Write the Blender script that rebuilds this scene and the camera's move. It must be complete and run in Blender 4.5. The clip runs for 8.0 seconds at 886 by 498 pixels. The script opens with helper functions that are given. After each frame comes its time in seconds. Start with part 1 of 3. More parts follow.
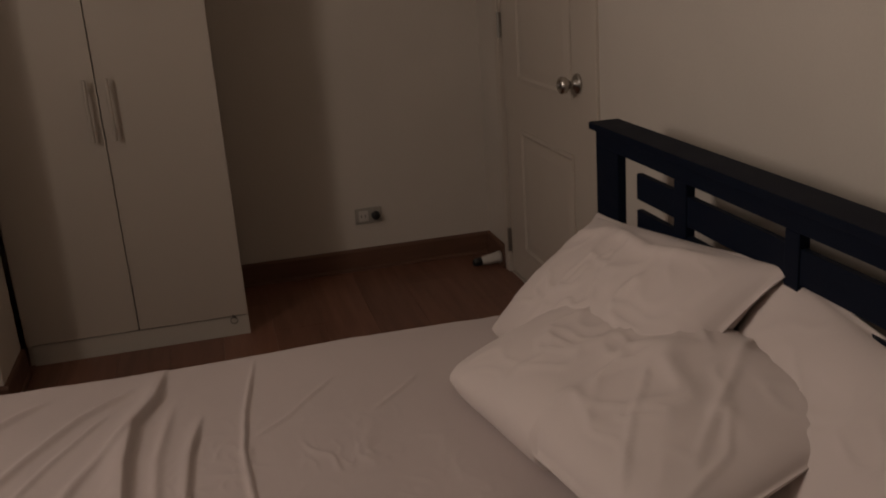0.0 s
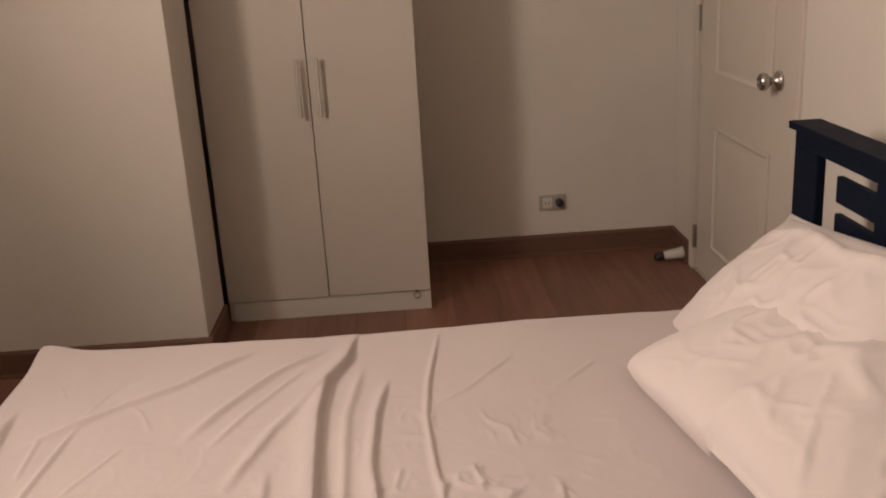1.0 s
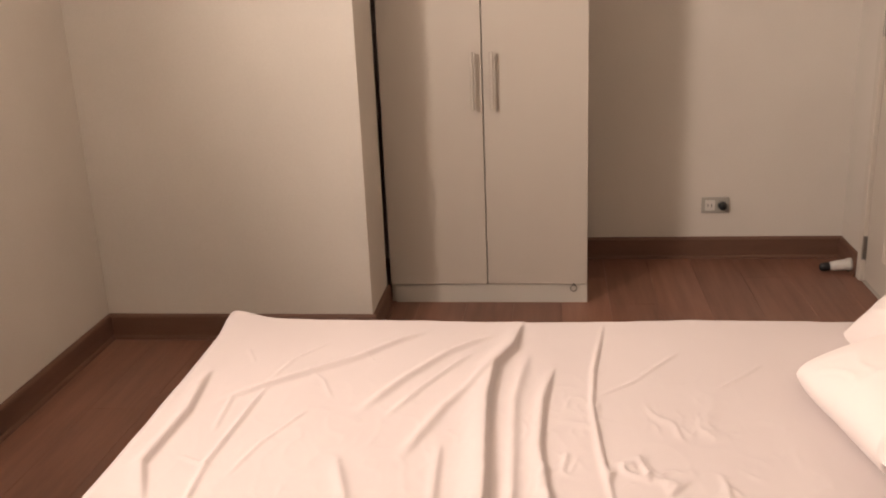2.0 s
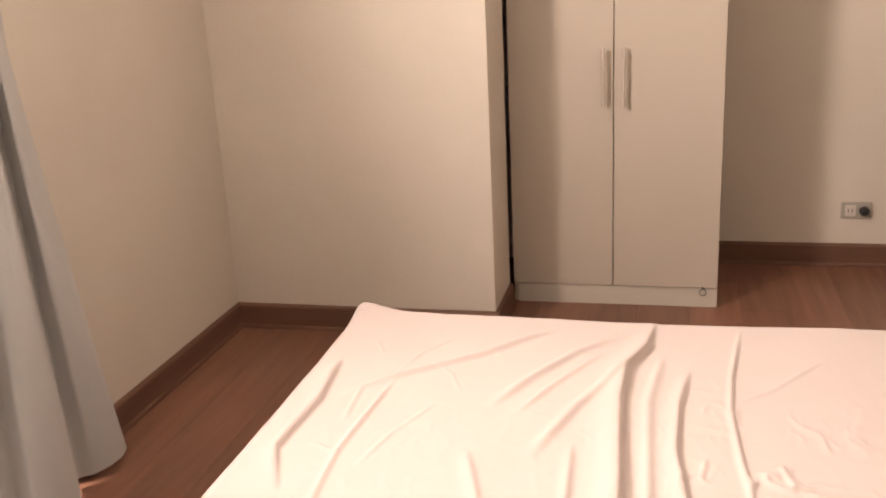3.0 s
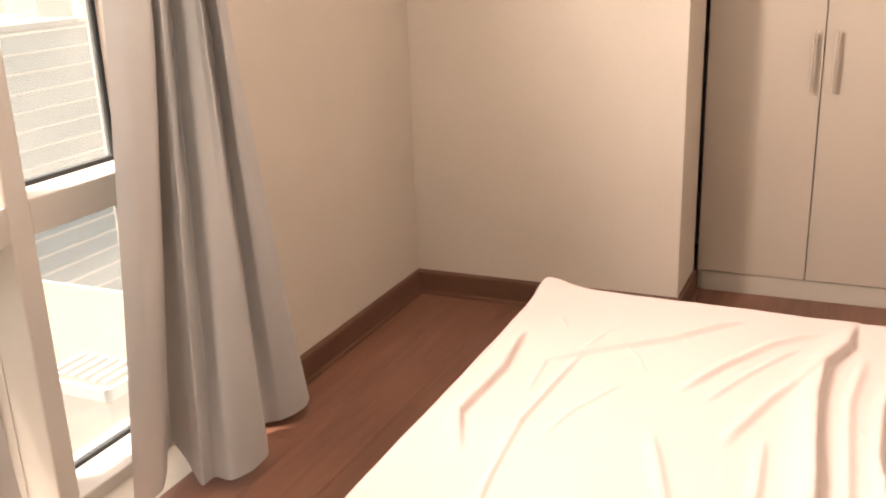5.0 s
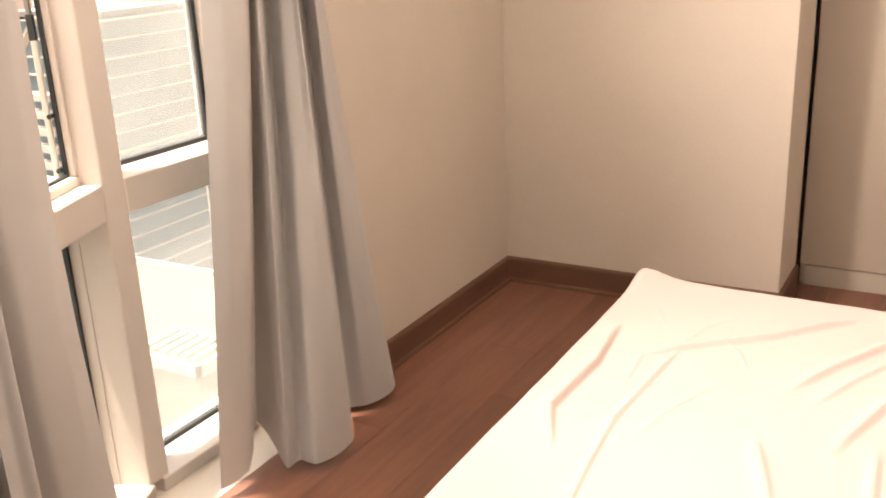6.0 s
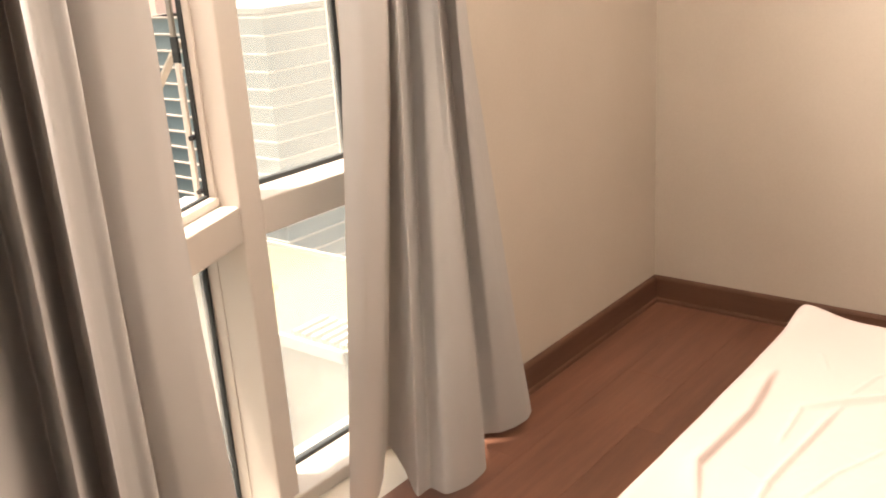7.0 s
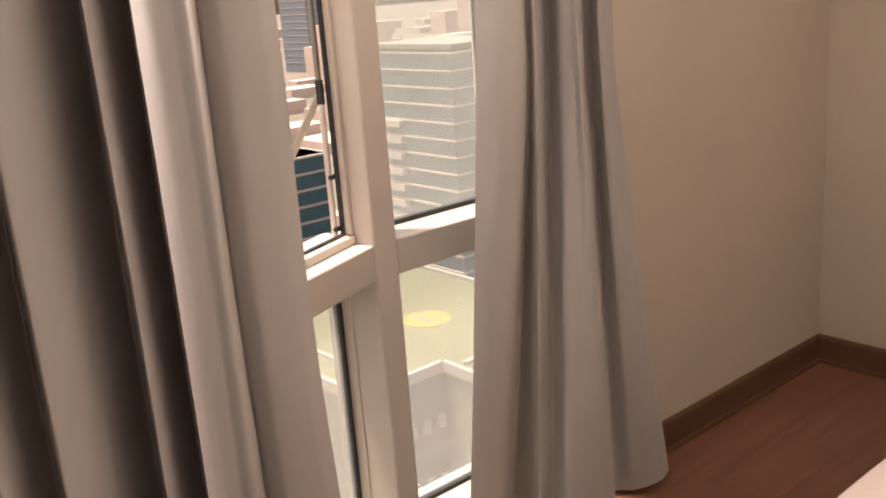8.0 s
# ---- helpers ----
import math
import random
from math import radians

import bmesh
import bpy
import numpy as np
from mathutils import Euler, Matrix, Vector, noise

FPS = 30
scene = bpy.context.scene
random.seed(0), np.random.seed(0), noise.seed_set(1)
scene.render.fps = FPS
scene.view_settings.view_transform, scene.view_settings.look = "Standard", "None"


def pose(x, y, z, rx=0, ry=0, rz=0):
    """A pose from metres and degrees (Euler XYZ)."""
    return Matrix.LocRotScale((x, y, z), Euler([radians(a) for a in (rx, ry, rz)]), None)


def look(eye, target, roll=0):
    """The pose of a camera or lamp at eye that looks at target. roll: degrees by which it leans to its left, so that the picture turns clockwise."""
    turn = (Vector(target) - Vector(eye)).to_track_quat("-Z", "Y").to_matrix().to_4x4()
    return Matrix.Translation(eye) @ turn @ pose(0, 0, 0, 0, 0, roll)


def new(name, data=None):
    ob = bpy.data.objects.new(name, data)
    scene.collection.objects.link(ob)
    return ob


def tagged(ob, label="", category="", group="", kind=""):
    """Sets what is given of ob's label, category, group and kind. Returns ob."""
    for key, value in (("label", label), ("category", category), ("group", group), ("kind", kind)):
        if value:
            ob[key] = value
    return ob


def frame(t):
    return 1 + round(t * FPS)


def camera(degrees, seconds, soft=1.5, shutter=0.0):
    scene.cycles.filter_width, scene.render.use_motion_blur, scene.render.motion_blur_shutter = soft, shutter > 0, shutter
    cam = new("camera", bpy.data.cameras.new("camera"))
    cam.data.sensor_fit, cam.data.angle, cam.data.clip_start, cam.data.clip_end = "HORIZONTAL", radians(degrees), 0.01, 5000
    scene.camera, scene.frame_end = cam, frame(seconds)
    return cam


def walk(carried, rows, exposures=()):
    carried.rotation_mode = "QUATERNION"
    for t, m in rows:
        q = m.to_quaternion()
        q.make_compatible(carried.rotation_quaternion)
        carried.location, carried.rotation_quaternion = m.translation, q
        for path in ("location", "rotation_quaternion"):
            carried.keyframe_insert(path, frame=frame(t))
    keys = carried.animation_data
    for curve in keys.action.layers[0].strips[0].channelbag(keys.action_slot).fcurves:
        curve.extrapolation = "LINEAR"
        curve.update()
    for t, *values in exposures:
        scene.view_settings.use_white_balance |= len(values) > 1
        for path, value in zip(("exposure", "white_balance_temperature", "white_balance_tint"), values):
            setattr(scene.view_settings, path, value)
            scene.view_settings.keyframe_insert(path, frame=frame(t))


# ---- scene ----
cam = camera(50.0, 8.0, soft=2.0)
PATH = [
    (0, (-1.161, -4.07, 1.352), (-0.734, -2.21, 0.753), -4.2),
    (0.5, (-1.174, -4.086, 1.347), (-0.951, -2.191, 0.749), -3.5),
    (1, (-1.199, -4.133, 1.366), (-1.136, -2.227, 0.765), -3.4),
    (1.5, (-1.243, -4.179, 1.377), (-1.331, -2.273, 0.778), -2.9),
    (2, (-1.273, -4.215, 1.394), (-1.505, -2.323, 0.789), -2.4),
    (3.5, (-1.336, -4.197, 1.367), (-1.901, -2.371, 0.779), -3.1),
    (4, (-1.343, -4.213, 1.382), (-2.0, -2.422, 0.783), -2.8),
    (4.5, (-1.365, -4.221, 1.375), (-2.092, -2.46, 0.767), -2.5),
    (6, (-1.42, -4.175, 1.346), (-2.367, -2.535, 0.704), -2.5),
    (6.5, (-1.46, -4.112, 1.345), (-2.521, -2.541, 0.707), -3.6),
    (7, (-1.47, -4.064, 1.388), (-2.669, -2.596, 0.75), -3.9),
    (7.5, (-1.432, -4.017, 1.411), (-2.768, -2.659, 0.803), -4.1),
    (8, (-1.414, -3.974, 1.399), (-2.89, -2.739, 0.855), -4.3),
]
EXPOSURES = [(0, -0.72, 7050, 17), (0.5, 0.2, 7050, 17), (1.0, 0.88, 7050, 17), (1.5, 1.3, 7000, 18), (2.0, 1.68, 7000, 17), (3.5, 2.03, 7250, 18), (4.5, 2.15, 7250, 18),
             (6.5, 2.28, 7300, 16), (7.0, 2.25, 7300, 15), (7.5, 1.98, 7300, 17), (8.0, 1.34, 7300, 21)]
walk(cam, [(t, look(eye, target, roll)) for t, eye, target, roll in PATH], EXPOSURES)


# ---------------------------------------------------------------- light
SUN = Vector((-0.165, -0.14, 0.955)).normalized()
world = bpy.data.worlds.new("sky")
scene.world = world
world.use_nodes = True
wn = world.node_tree
sky = wn.nodes.new("ShaderNodeTexSky")
sky.sky_type, sky.sun_disc = "NISHITA", False
sky.sun_elevation, sky.sun_rotation = math.asin(SUN.z), math.atan2(SUN.x, SUN.y)
sky.dust_density, sky.air_density = 4.0, 1.2
wn.nodes["Background"].inputs["Strength"].default_value = 0.13
warm = wn.nodes.new("ShaderNodeMix")   # haze warms the skylight
warm.data_type, warm.blend_type = "RGBA", "MULTIPLY"
warm.inputs[0].default_value = 1.0
warm.inputs[7].default_value = (1.0, 0.92, 0.80, 1)
wn.links.new(sky.outputs[0], warm.inputs[6])
wn.links.new(warm.outputs[2], wn.nodes["Background"].inputs["Color"])

sun = new("sun", bpy.data.lights.new("sun", "SUN"))
sun.data.energy, sun.data.angle, sun.data.color = 3.2, radians(3.0), (1.0, 0.93, 0.82)
sun.matrix_world = look((0, 0, 30), Vector((0, 0, 30)) - SUN)

# Added area lamp that stands in for skylight by the window's upper half.
lamp = new("window_fill_light", bpy.data.lights.new("window_fill_light", "AREA"))
lamp.data.shape, lamp.data.size, lamp.data.size_y = "RECTANGLE", 0.50, 0.80
lamp.data.energy, lamp.data.color = 35.0, (1.0, 0.90, 0.82)
lamp.matrix_world = look((-2.95, -2.88, 1.94), (-1.95, -2.86, 2.22))


# ---------------------------------------------------------------- building blocks
def part(name, bm, material, parent=None, label="", smooth=False):
    """Links a bmesh as one mesh object, under a thing or a part."""
    me = bpy.data.meshes.new(name)
    bm.normal_update()
    bm.to_mesh(me)
    bm.free()
    if smooth:
        for p in me.polygons:
            p.use_smooth = True
    me.materials.append(material)
    ob = new(name, me)
    if parent is not None:
        ob.parent = parent
    return tagged(ob, label)


def thing(name, label, category, place=(0, 0, 0), turn=0.0, group="", kind=""):
    ob = new(name)
    ob.matrix_basis = pose(*place, 0, 0, turn)
    ob.empty_display_size = 0.1
    return tagged(ob, label, category, group, kind)


def box(bm, lo, hi, bevel=0.0, segments=2):
    """Adds a box between two corners, with rounded edges."""
    lo, hi = Vector(lo), Vector(hi)
    m = Matrix.Translation((lo + hi) / 2) @ Matrix.Diagonal((*(hi - lo), 1))
    made = bmesh.ops.create_cube(bm, size=1, matrix=m)["verts"]
    if bevel > 0:
        edges = list({e for v in made for e in v.link_edges})
        bmesh.ops.bevel(bm, geom=edges, offset=bevel, segments=segments, affect="EDGES", profile=0.5)
    return bm


def boxes(*items, bevel=0.0, segments=2):
    bm = bmesh.new()
    for lo, hi in items:
        box(bm, lo, hi, bevel, segments)
    return bm


def tube(bm, a, b, radius, sides=16, radius_b=None):
    a, b = Vector(a), Vector(b)
    m = Matrix.Translation((a + b) / 2) @ (b - a).to_track_quat("Z", "Y").to_matrix().to_4x4()
    bmesh.ops.create_cone(bm, cap_ends=True, segments=sides, radius1=radius, radius2=radius if radius_b is None else radius_b,
                          depth=(b - a).length, matrix=m)
    return bm


def lathe(bm, profile, m, sides=24):
    """Turns a profile of (radius, height) round the z axis of m."""
    rings = []
    for r, h in profile:
        rings.append([bm.verts.new(m @ Vector((r * math.cos(2 * math.pi * k / sides), r * math.sin(2 * math.pi * k / sides), h)))
                      for k in range(sides)])
    for low, high in zip(rings, rings[1:]):
        for k in range(sides):
            bm.faces.new((low[k], low[(k + 1) % sides], high[(k + 1) % sides], high[k]))
    bm.faces.new(list(reversed(rings[0])))
    bm.faces.new(rings[-1])
    return bm


def prism(bm, outline, z0, z1):
    low = [bm.verts.new((x, y, z0)) for x, y in outline]
    high = [bm.verts.new((x, y, z1)) for x, y in outline]
    bm.faces.new(list(reversed(low)))
    bm.faces.new(high)
    n = len(outline)
    for k in range(n):
        bm.faces.new((low[k], low[(k + 1) % n], high[(k + 1) % n], high[k]))
    return bm


# ---------------------------------------------------------------- materials
def material(name, colour, roughness=0.6, metallic=0.0, second=None, scale=4.0, amount=0.5, fine=60.0, bump=0.05,
             stretch=(1, 1, 1), coat=0.0, per_object=0.0, distance=0.01):
    """A surface with broad stains and fine grain, both in metres."""
    mat = bpy.data.materials.new(name)
    mat.use_nodes = True
    nt = mat.node_tree
    bsdf = nt.nodes["Principled BSDF"]
    geo = nt.nodes.new("ShaderNodeNewGeometry")
    mapping = nt.nodes.new("ShaderNodeMapping")
    mapping.inputs["Scale"].default_value = stretch
    nt.links.new(geo.outputs["Position"], mapping.inputs["Vector"])
    broad = nt.nodes.new("ShaderNodeTexNoise")
    broad.inputs["Scale"].default_value, broad.inputs["Detail"].default_value = scale, 5
    small = nt.nodes.new("ShaderNodeTexNoise")
    small.inputs["Scale"].default_value, small.inputs["Detail"].default_value = fine, 4
    nt.links.new(mapping.outputs[0], broad.inputs["Vector"])
    nt.links.new(mapping.outputs[0], small.inputs["Vector"])
    second = second or tuple(c * 0.82 for c in colour)
    mix = nt.nodes.new("ShaderNodeMix")
    mix.data_type = "RGBA"
    mix.inputs[6].default_value, mix.inputs[7].default_value = (*colour, 1), (*second, 1)
    both = nt.nodes.new("ShaderNodeMath")
    both.operation = "MULTIPLY_ADD"
    nt.links.new(small.outputs["Fac"], both.inputs[0])
    both.inputs[1].default_value = 0.35
    nt.links.new(broad.outputs["Fac"], both.inputs[2])
    ramp = nt.nodes.new("ShaderNodeMapRange")
    ramp.inputs["From Min"].default_value, ramp.inputs["From Max"].default_value = 0.4, 0.95
    ramp.inputs["To Max"].default_value = amount
    nt.links.new(both.outputs[0], ramp.inputs["Value"])
    nt.links.new(ramp.outputs[0], mix.inputs[0])
    out = mix.outputs[2]
    if per_object:
        info = nt.nodes.new("ShaderNodeObjectInfo")
        hsv = nt.nodes.new("ShaderNodeHueSaturation")
        vary = nt.nodes.new("ShaderNodeMapRange")
        vary.inputs["To Min"].default_value, vary.inputs["To Max"].default_value = 1 - per_object, 1 + per_object
        nt.links.new(info.outputs["Random"], vary.inputs["Value"])
        nt.links.new(vary.outputs[0], hsv.inputs["Value"])
        nt.links.new(out, hsv.inputs["Color"])
        out = hsv.outputs[0]
    nt.links.new(out, bsdf.inputs["Base Color"])
    rough = nt.nodes.new("ShaderNodeMapRange")
    rough.inputs["To Min"].default_value, rough.inputs["To Max"].default_value = max(0.02, roughness - 0.08), min(1, roughness + 0.1)
    nt.links.new(broad.outputs["Fac"], rough.inputs["Value"])
    nt.links.new(rough.outputs[0], bsdf.inputs["Roughness"])
    bsdf.inputs["Metallic"].default_value = metallic
    bsdf.inputs["Coat Weight"].default_value = coat
    if bump:
        b = nt.nodes.new("ShaderNodeBump")
        b.inputs["Strength"].default_value, b.inputs["Distance"].default_value = bump, distance
        nt.links.new(small.outputs["Fac"], b.inputs["Height"])
        nt.links.new(b.outputs[0], bsdf.inputs["Normal"])
    return mat


def cloth(name, colour, second, through_share=0.35, fine=900.0, scale=3.0):
    """Woven cloth that lets some light through."""
    mat = material(name, colour, 0.92, second=second, scale=scale, amount=0.5, fine=fine, bump=0.12, distance=0.001)
    nt = mat.node_tree
    bsdf, out = nt.nodes["Principled BSDF"], nt.nodes["Material Output"]
    bsdf.inputs["Sheen Weight"].default_value = 0.15
    if through_share:
        back = nt.nodes.new("ShaderNodeBsdfTranslucent")
        back.inputs["Color"].default_value = (min(1, colour[0] * 1.6), colour[1] * 1.2, colour[2] * 0.95, 1)
        mix = nt.nodes.new("ShaderNodeMixShader")
        mix.inputs[0].default_value = through_share
        nt.links.new(bsdf.outputs[0], mix.inputs[1])
        nt.links.new(back.outputs[0], mix.inputs[2])
        nt.links.new(mix.outputs[0], out.inputs["Surface"])
    return mat


def glass(name, haze=0.12):
    """A pane with a thin film of dust; its haze also imitates flare."""
    mat = bpy.data.materials.new(name)
    mat.use_nodes = True
    nt = mat.node_tree
    out = nt.nodes["Material Output"]
    nt.nodes.remove(nt.nodes["Principled BSDF"])
    clear = nt.nodes.new("ShaderNodeBsdfTransparent")
    clear.inputs["Color"].default_value = (0.93, 0.96, 0.95, 1)
    gloss = nt.nodes.new("ShaderNodeBsdfGlossy")
    gloss.inputs["Roughness"].default_value = 0.02
    dust = nt.nodes.new("ShaderNodeBsdfTranslucent")
    dust.inputs["Color"].default_value = (0.9, 0.88, 0.82, 1)
    weight = nt.nodes.new("ShaderNodeLayerWeight")
    power = nt.nodes.new("ShaderNodeMath")
    power.operation = "POWER"
    power.inputs[1].default_value = 4.0
    fres = nt.nodes.new("ShaderNodeMath")
    fres.operation = "MULTIPLY_ADD"
    fres.inputs[1].default_value, fres.inputs[2].default_value = 0.6, 0.03
    nt.links.new(weight.outputs["Facing"], power.inputs[0])
    nt.links.new(power.outputs[0], fres.inputs[0])
    geo = nt.nodes.new("ShaderNodeNewGeometry")
    spots = nt.nodes.new("ShaderNodeTexNoise")
    spots.inputs["Scale"].default_value = 6
    nt.links.new(geo.outputs["Position"], spots.inputs["Vector"])
    share = nt.nodes.new("ShaderNodeMapRange")
    share.inputs["To Min"].default_value, share.inputs["To Max"].default_value = haze * 0.7, haze * 1.3
    nt.links.new(spots.outputs["Fac"], share.inputs["Value"])
    a, b = nt.nodes.new("ShaderNodeMixShader"), nt.nodes.new("ShaderNodeMixShader")
    nt.links.new(share.outputs[0], a.inputs[0])
    nt.links.new(clear.outputs[0], a.inputs[1])
    nt.links.new(dust.outputs[0], a.inputs[2])
    nt.links.new(fres.outputs[0], b.inputs[0])
    nt.links.new(a.outputs[0], b.inputs[1])
    nt.links.new(gloss.outputs[0], b.inputs[2])
    nt.links.new(b.outputs[0], out.inputs["Surface"])
    return mat


PAINT = material("wall_paint", (0.60, 0.553, 0.493), 0.75, second=(0.51, 0.465, 0.41), scale=1.6, amount=0.8, fine=140, bump=0.08, distance=0.004)
CEIL = material("ceiling_paint", (0.8, 0.77, 0.71), 0.85, scale=2.0, amount=0.25, fine=120, bump=0.04)
LAMINATE = material("laminate", (0.22, 0.100, 0.064), 0.38, second=(0.12, 0.054, 0.037), scale=3.0, amount=0.8, fine=26,
                    bump=0.04, stretch=(9, 0.7, 1), per_object=0.17, distance=0.002)
UNDERLAY = material("underlay", (0.05, 0.025, 0.015), 0.8)
SKIRTING = material("skirting_wood", (0.14, 0.066, 0.040), 0.62, second=(0.085, 0.040, 0.025), scale=3.0, amount=0.7, fine=30, bump=0.05,
                    stretch=(1, 1, 8), distance=0.002)
MELAMINE = material("cream_melamine", (0.47, 0.42, 0.362), 0.42, second=(0.42, 0.372, 0.32), scale=1.4, amount=0.5, fine=220, bump=0.02, distance=0.002)
MELAMINE_EDGE = material("cream_melamine_edge", (0.50, 0.465, 0.41), 0.5, scale=3, amount=0.4, fine=180, bump=0.02)
DOOR_PAINT = material("door_paint", (0.53, 0.475, 0.41), 0.45, second=(0.475, 0.42, 0.36), scale=2.2, amount=0.5, fine=160, bump=0.03, distance=0.003)
STEEL = material("brushed_steel", (0.52, 0.50, 0.47), 0.24, 1.0, scale=8, amount=0.5, fine=300, bump=0.02)
SATIN = material("satin_steel", (0.55, 0.50, 0.44), 0.48, 0.6, scale=8, amount=0.4, fine=300, bump=0.02)
DULL_STEEL = material("dull_steel", (0.36, 0.34, 0.31), 0.4, 1.0, scale=8, amount=0.5, fine=200, bump=0.03)
NAVY = material("navy_black_wood", (0.002, 0.005, 0.014), 0.6, second=(0.004, 0.008, 0.018), scale=6, amount=0.6, fine=90, bump=0.06,
                stretch=(1, 1, 6), distance=0.002)
NAVY.node_tree.nodes["Principled BSDF"].inputs["Specular IOR Level"].default_value = 0.12
SHEET = cloth("white_cotton", (0.50, 0.432, 0.412), (0.455, 0.388, 0.37), 0.0)
PILLOW = cloth("white_pillowcase", (0.63, 0.555, 0.525), (0.58, 0.51, 0.48), 0.0)
CURTAIN = cloth("grey_beige_curtain", (0.475, 0.485, 0.492), (0.40, 0.412, 0.422), 0.085, fine=1200)
FRAME = material("white_aluminium", (0.55, 0.50, 0.455), 0.42, second=(0.48, 0.44, 0.40), scale=5, amount=0.5, fine=200, bump=0.02, distance=0.002)
GASKET = material("dark_gasket", (0.018, 0.022, 0.024), 0.7, scale=20, fine=200)
PLASTIC = material("white_plastic", (0.58, 0.55, 0.51), 0.35, scale=12, amount=0.3, fine=200, bump=0.01)
BLACK = material("black_plastic", (0.012, 0.012, 0.013), 0.4, scale=20, fine=200)
PLATE = material("aged_grey_plastic", (0.36, 0.34, 0.30), 0.4, scale=12, amount=0.4, fine=200, bump=0.01)
# Haze covers dust plus a veil put in for flare and misty air.
PANE = glass("window_glass", 0.17)

# ---------------------------------------------------------------- the room's shell
XL, XR, YB, YF, H = -2.98, 0.0, 0.0, -5.3, 2.6
CX, CY = -1.945, -0.962            # the pier's free corner
WY0, WY1, WZ1 = -3.46, -2.2, 2.4    # the window's opening
GX, FX = -3.257, -3.137            # the glass and the inner face of the window's frame
HY = -2.737                        # the window bends inwards along this line
BEND = Matrix.Translation((FX, HY, 0)) @ Matrix.Rotation(radians(21.5), 4, "Z") @ Matrix.Translation((-FX, -HY, 0))


def structure(name, bm, mat, label, category):
    return tagged(part(name, bm, mat), label, category, kind="structure")


structure("wall_north", boxes(((-3.3, YB, -0.1), (0.2, 0.2, H + 0.1))), PAINT, "cream painted plaster wall behind the wardrobe", "wall")
structure("wall_pier", boxes(((XL - 0.05, CY, -0.05), (CX, -0.64, H + 0.05)), bevel=0.003), PAINT, "cream painted wall pier beside the wardrobe", "wall")
DY0, DY1, DH = -1.33, -0.27, 2.1
# The last box is added under the door leaf to block light from below.
structure("wall_east", boxes(((XR, DY1, 0), (0.2, YB, H)), ((XR, DY0, DH), (0.2, DY1, H)), ((XR, YF, 0), (0.2, DY0, H)),
                             ((XR + 0.001, DY0, -0.1), (0.2, DY1, 0.002))), PAINT,
          "cream painted wall behind the bed's headboard", "wall")
structure("wall_west", boxes(((XL - 0.31, WY1, -0.1), (XL, YB, H)), ((XL - 0.31, HY, WZ1), (XL, WY1, H)), ((XL - 0.31, HY, -0.1), (XL, WY1, -0.004))),
          PAINT, "cream painted outer wall with a tall window opening", "wall")
bm = boxes(((XL - 0.31, -3.80, -0.1), (FX + 0.10, WY0, H)), ((XL - 0.31, WY0, WZ1), (FX + 0.10, HY, H)), ((XL - 0.31, WY0, -0.1), (FX + 0.10, HY, -0.004)))
bm.transform(BEND)
structure("wall_bay", bm, PAINT, "cream painted outer wall, bent inwards beside the open sash", "wall")
structure("wall_southwest", boxes(((XL - 0.31, YF - 0.2, -0.1), (-2.645, -3.70, H))), PAINT, "plain cream painted wall beyond the window", "wall")
structure("wall_south", boxes(((-3.3, YF - 0.2, -0.1), (0.2, YF, H))), PAINT, "plain cream painted wall", "wall")
structure("ceiling", boxes(((-3.35, YF - 0.2, H), (0.2, 0.2, H + 0.15))), CEIL, "plain off-white painted ceiling", "ceiling")
# Unseen block, added to fill the doorway behind the leaf and keep light out.
structure("door_light_block", boxes(((0.13, DY0 - 0.0, -0.1), (0.26, DY1 + 0.0, DH))), PAINT, "unseen block behind the door, added to stop light leaks", "wall")


def skirting(a, b, inward):
    """A wooden board with a rounded top and a quarter-round shoe, along the foot of a wall."""
    a, b, n = Vector((*a, 0)), Vector((*b, 0)), Vector((*inward, 0))
    section = [(0, 0), (0.022, 0), (0.0215, 0.008), (0.019, 0.013), (0.014, 0.015), (0.014, 0.088), (0.011, 0.096), (0.006, 0.1), (0, 0.1)]
    bm = bmesh.new()
    ends = [[bm.verts.new(p + n * d + Vector((0, 0, h))) for d, h in section] for p in (a, b)]
    k = len(section)
    for i in range(k):
        bm.faces.new((ends[0][i], ends[0][(i + 1) % k], ends[1][(i + 1) % k], ends[1][i]))
    bm.faces.new(ends[0])
    bm.faces.new(list(reversed(ends[1])))
    bmesh.ops.recalc_face_normals(bm, faces=bm.faces)
    return structure("baseboard", bm, SKIRTING, "reddish-brown wooden baseboard along the wall's foot", "baseboard")


skirting((CX + 0.03, YB), (XR, YB), (0, -1))
skirting((XR, YB - 0.014), (XR, DY1 + 0.002), (-1, 0))
skirting((XR, DY0 - 0.07), (XR, YF), (-1, 0))
skirting((XL, CY), (CX + 0.014, CY), (0, -1))
skirting((CX, CY), (CX, -0.64), (1, 0))
skirting((XL, CY - 0.014), (XL, WY1 + 0.0), (1, 0))
skirting((-2.645, YF), (XR, YF), (0, 1))

# ---------------------------------------------------------------- window
win = tagged(thing("window_1", "tall white aluminium window with one sash pushed open", "window"), kind="structure")
MY0, MY1 = HY, -2.672      # the corner mullion
RZ0, RZ1 = 0.735, 0.822    # the rail


def frame_bar(name, lo, hi, bevel=0.004, bend=None, mat=None, label=""):
    bm = boxes((lo, hi), bevel=bevel)
    if bend:
        bm.transform(bend)
    return part(name, bm, mat or FRAME, win, label)


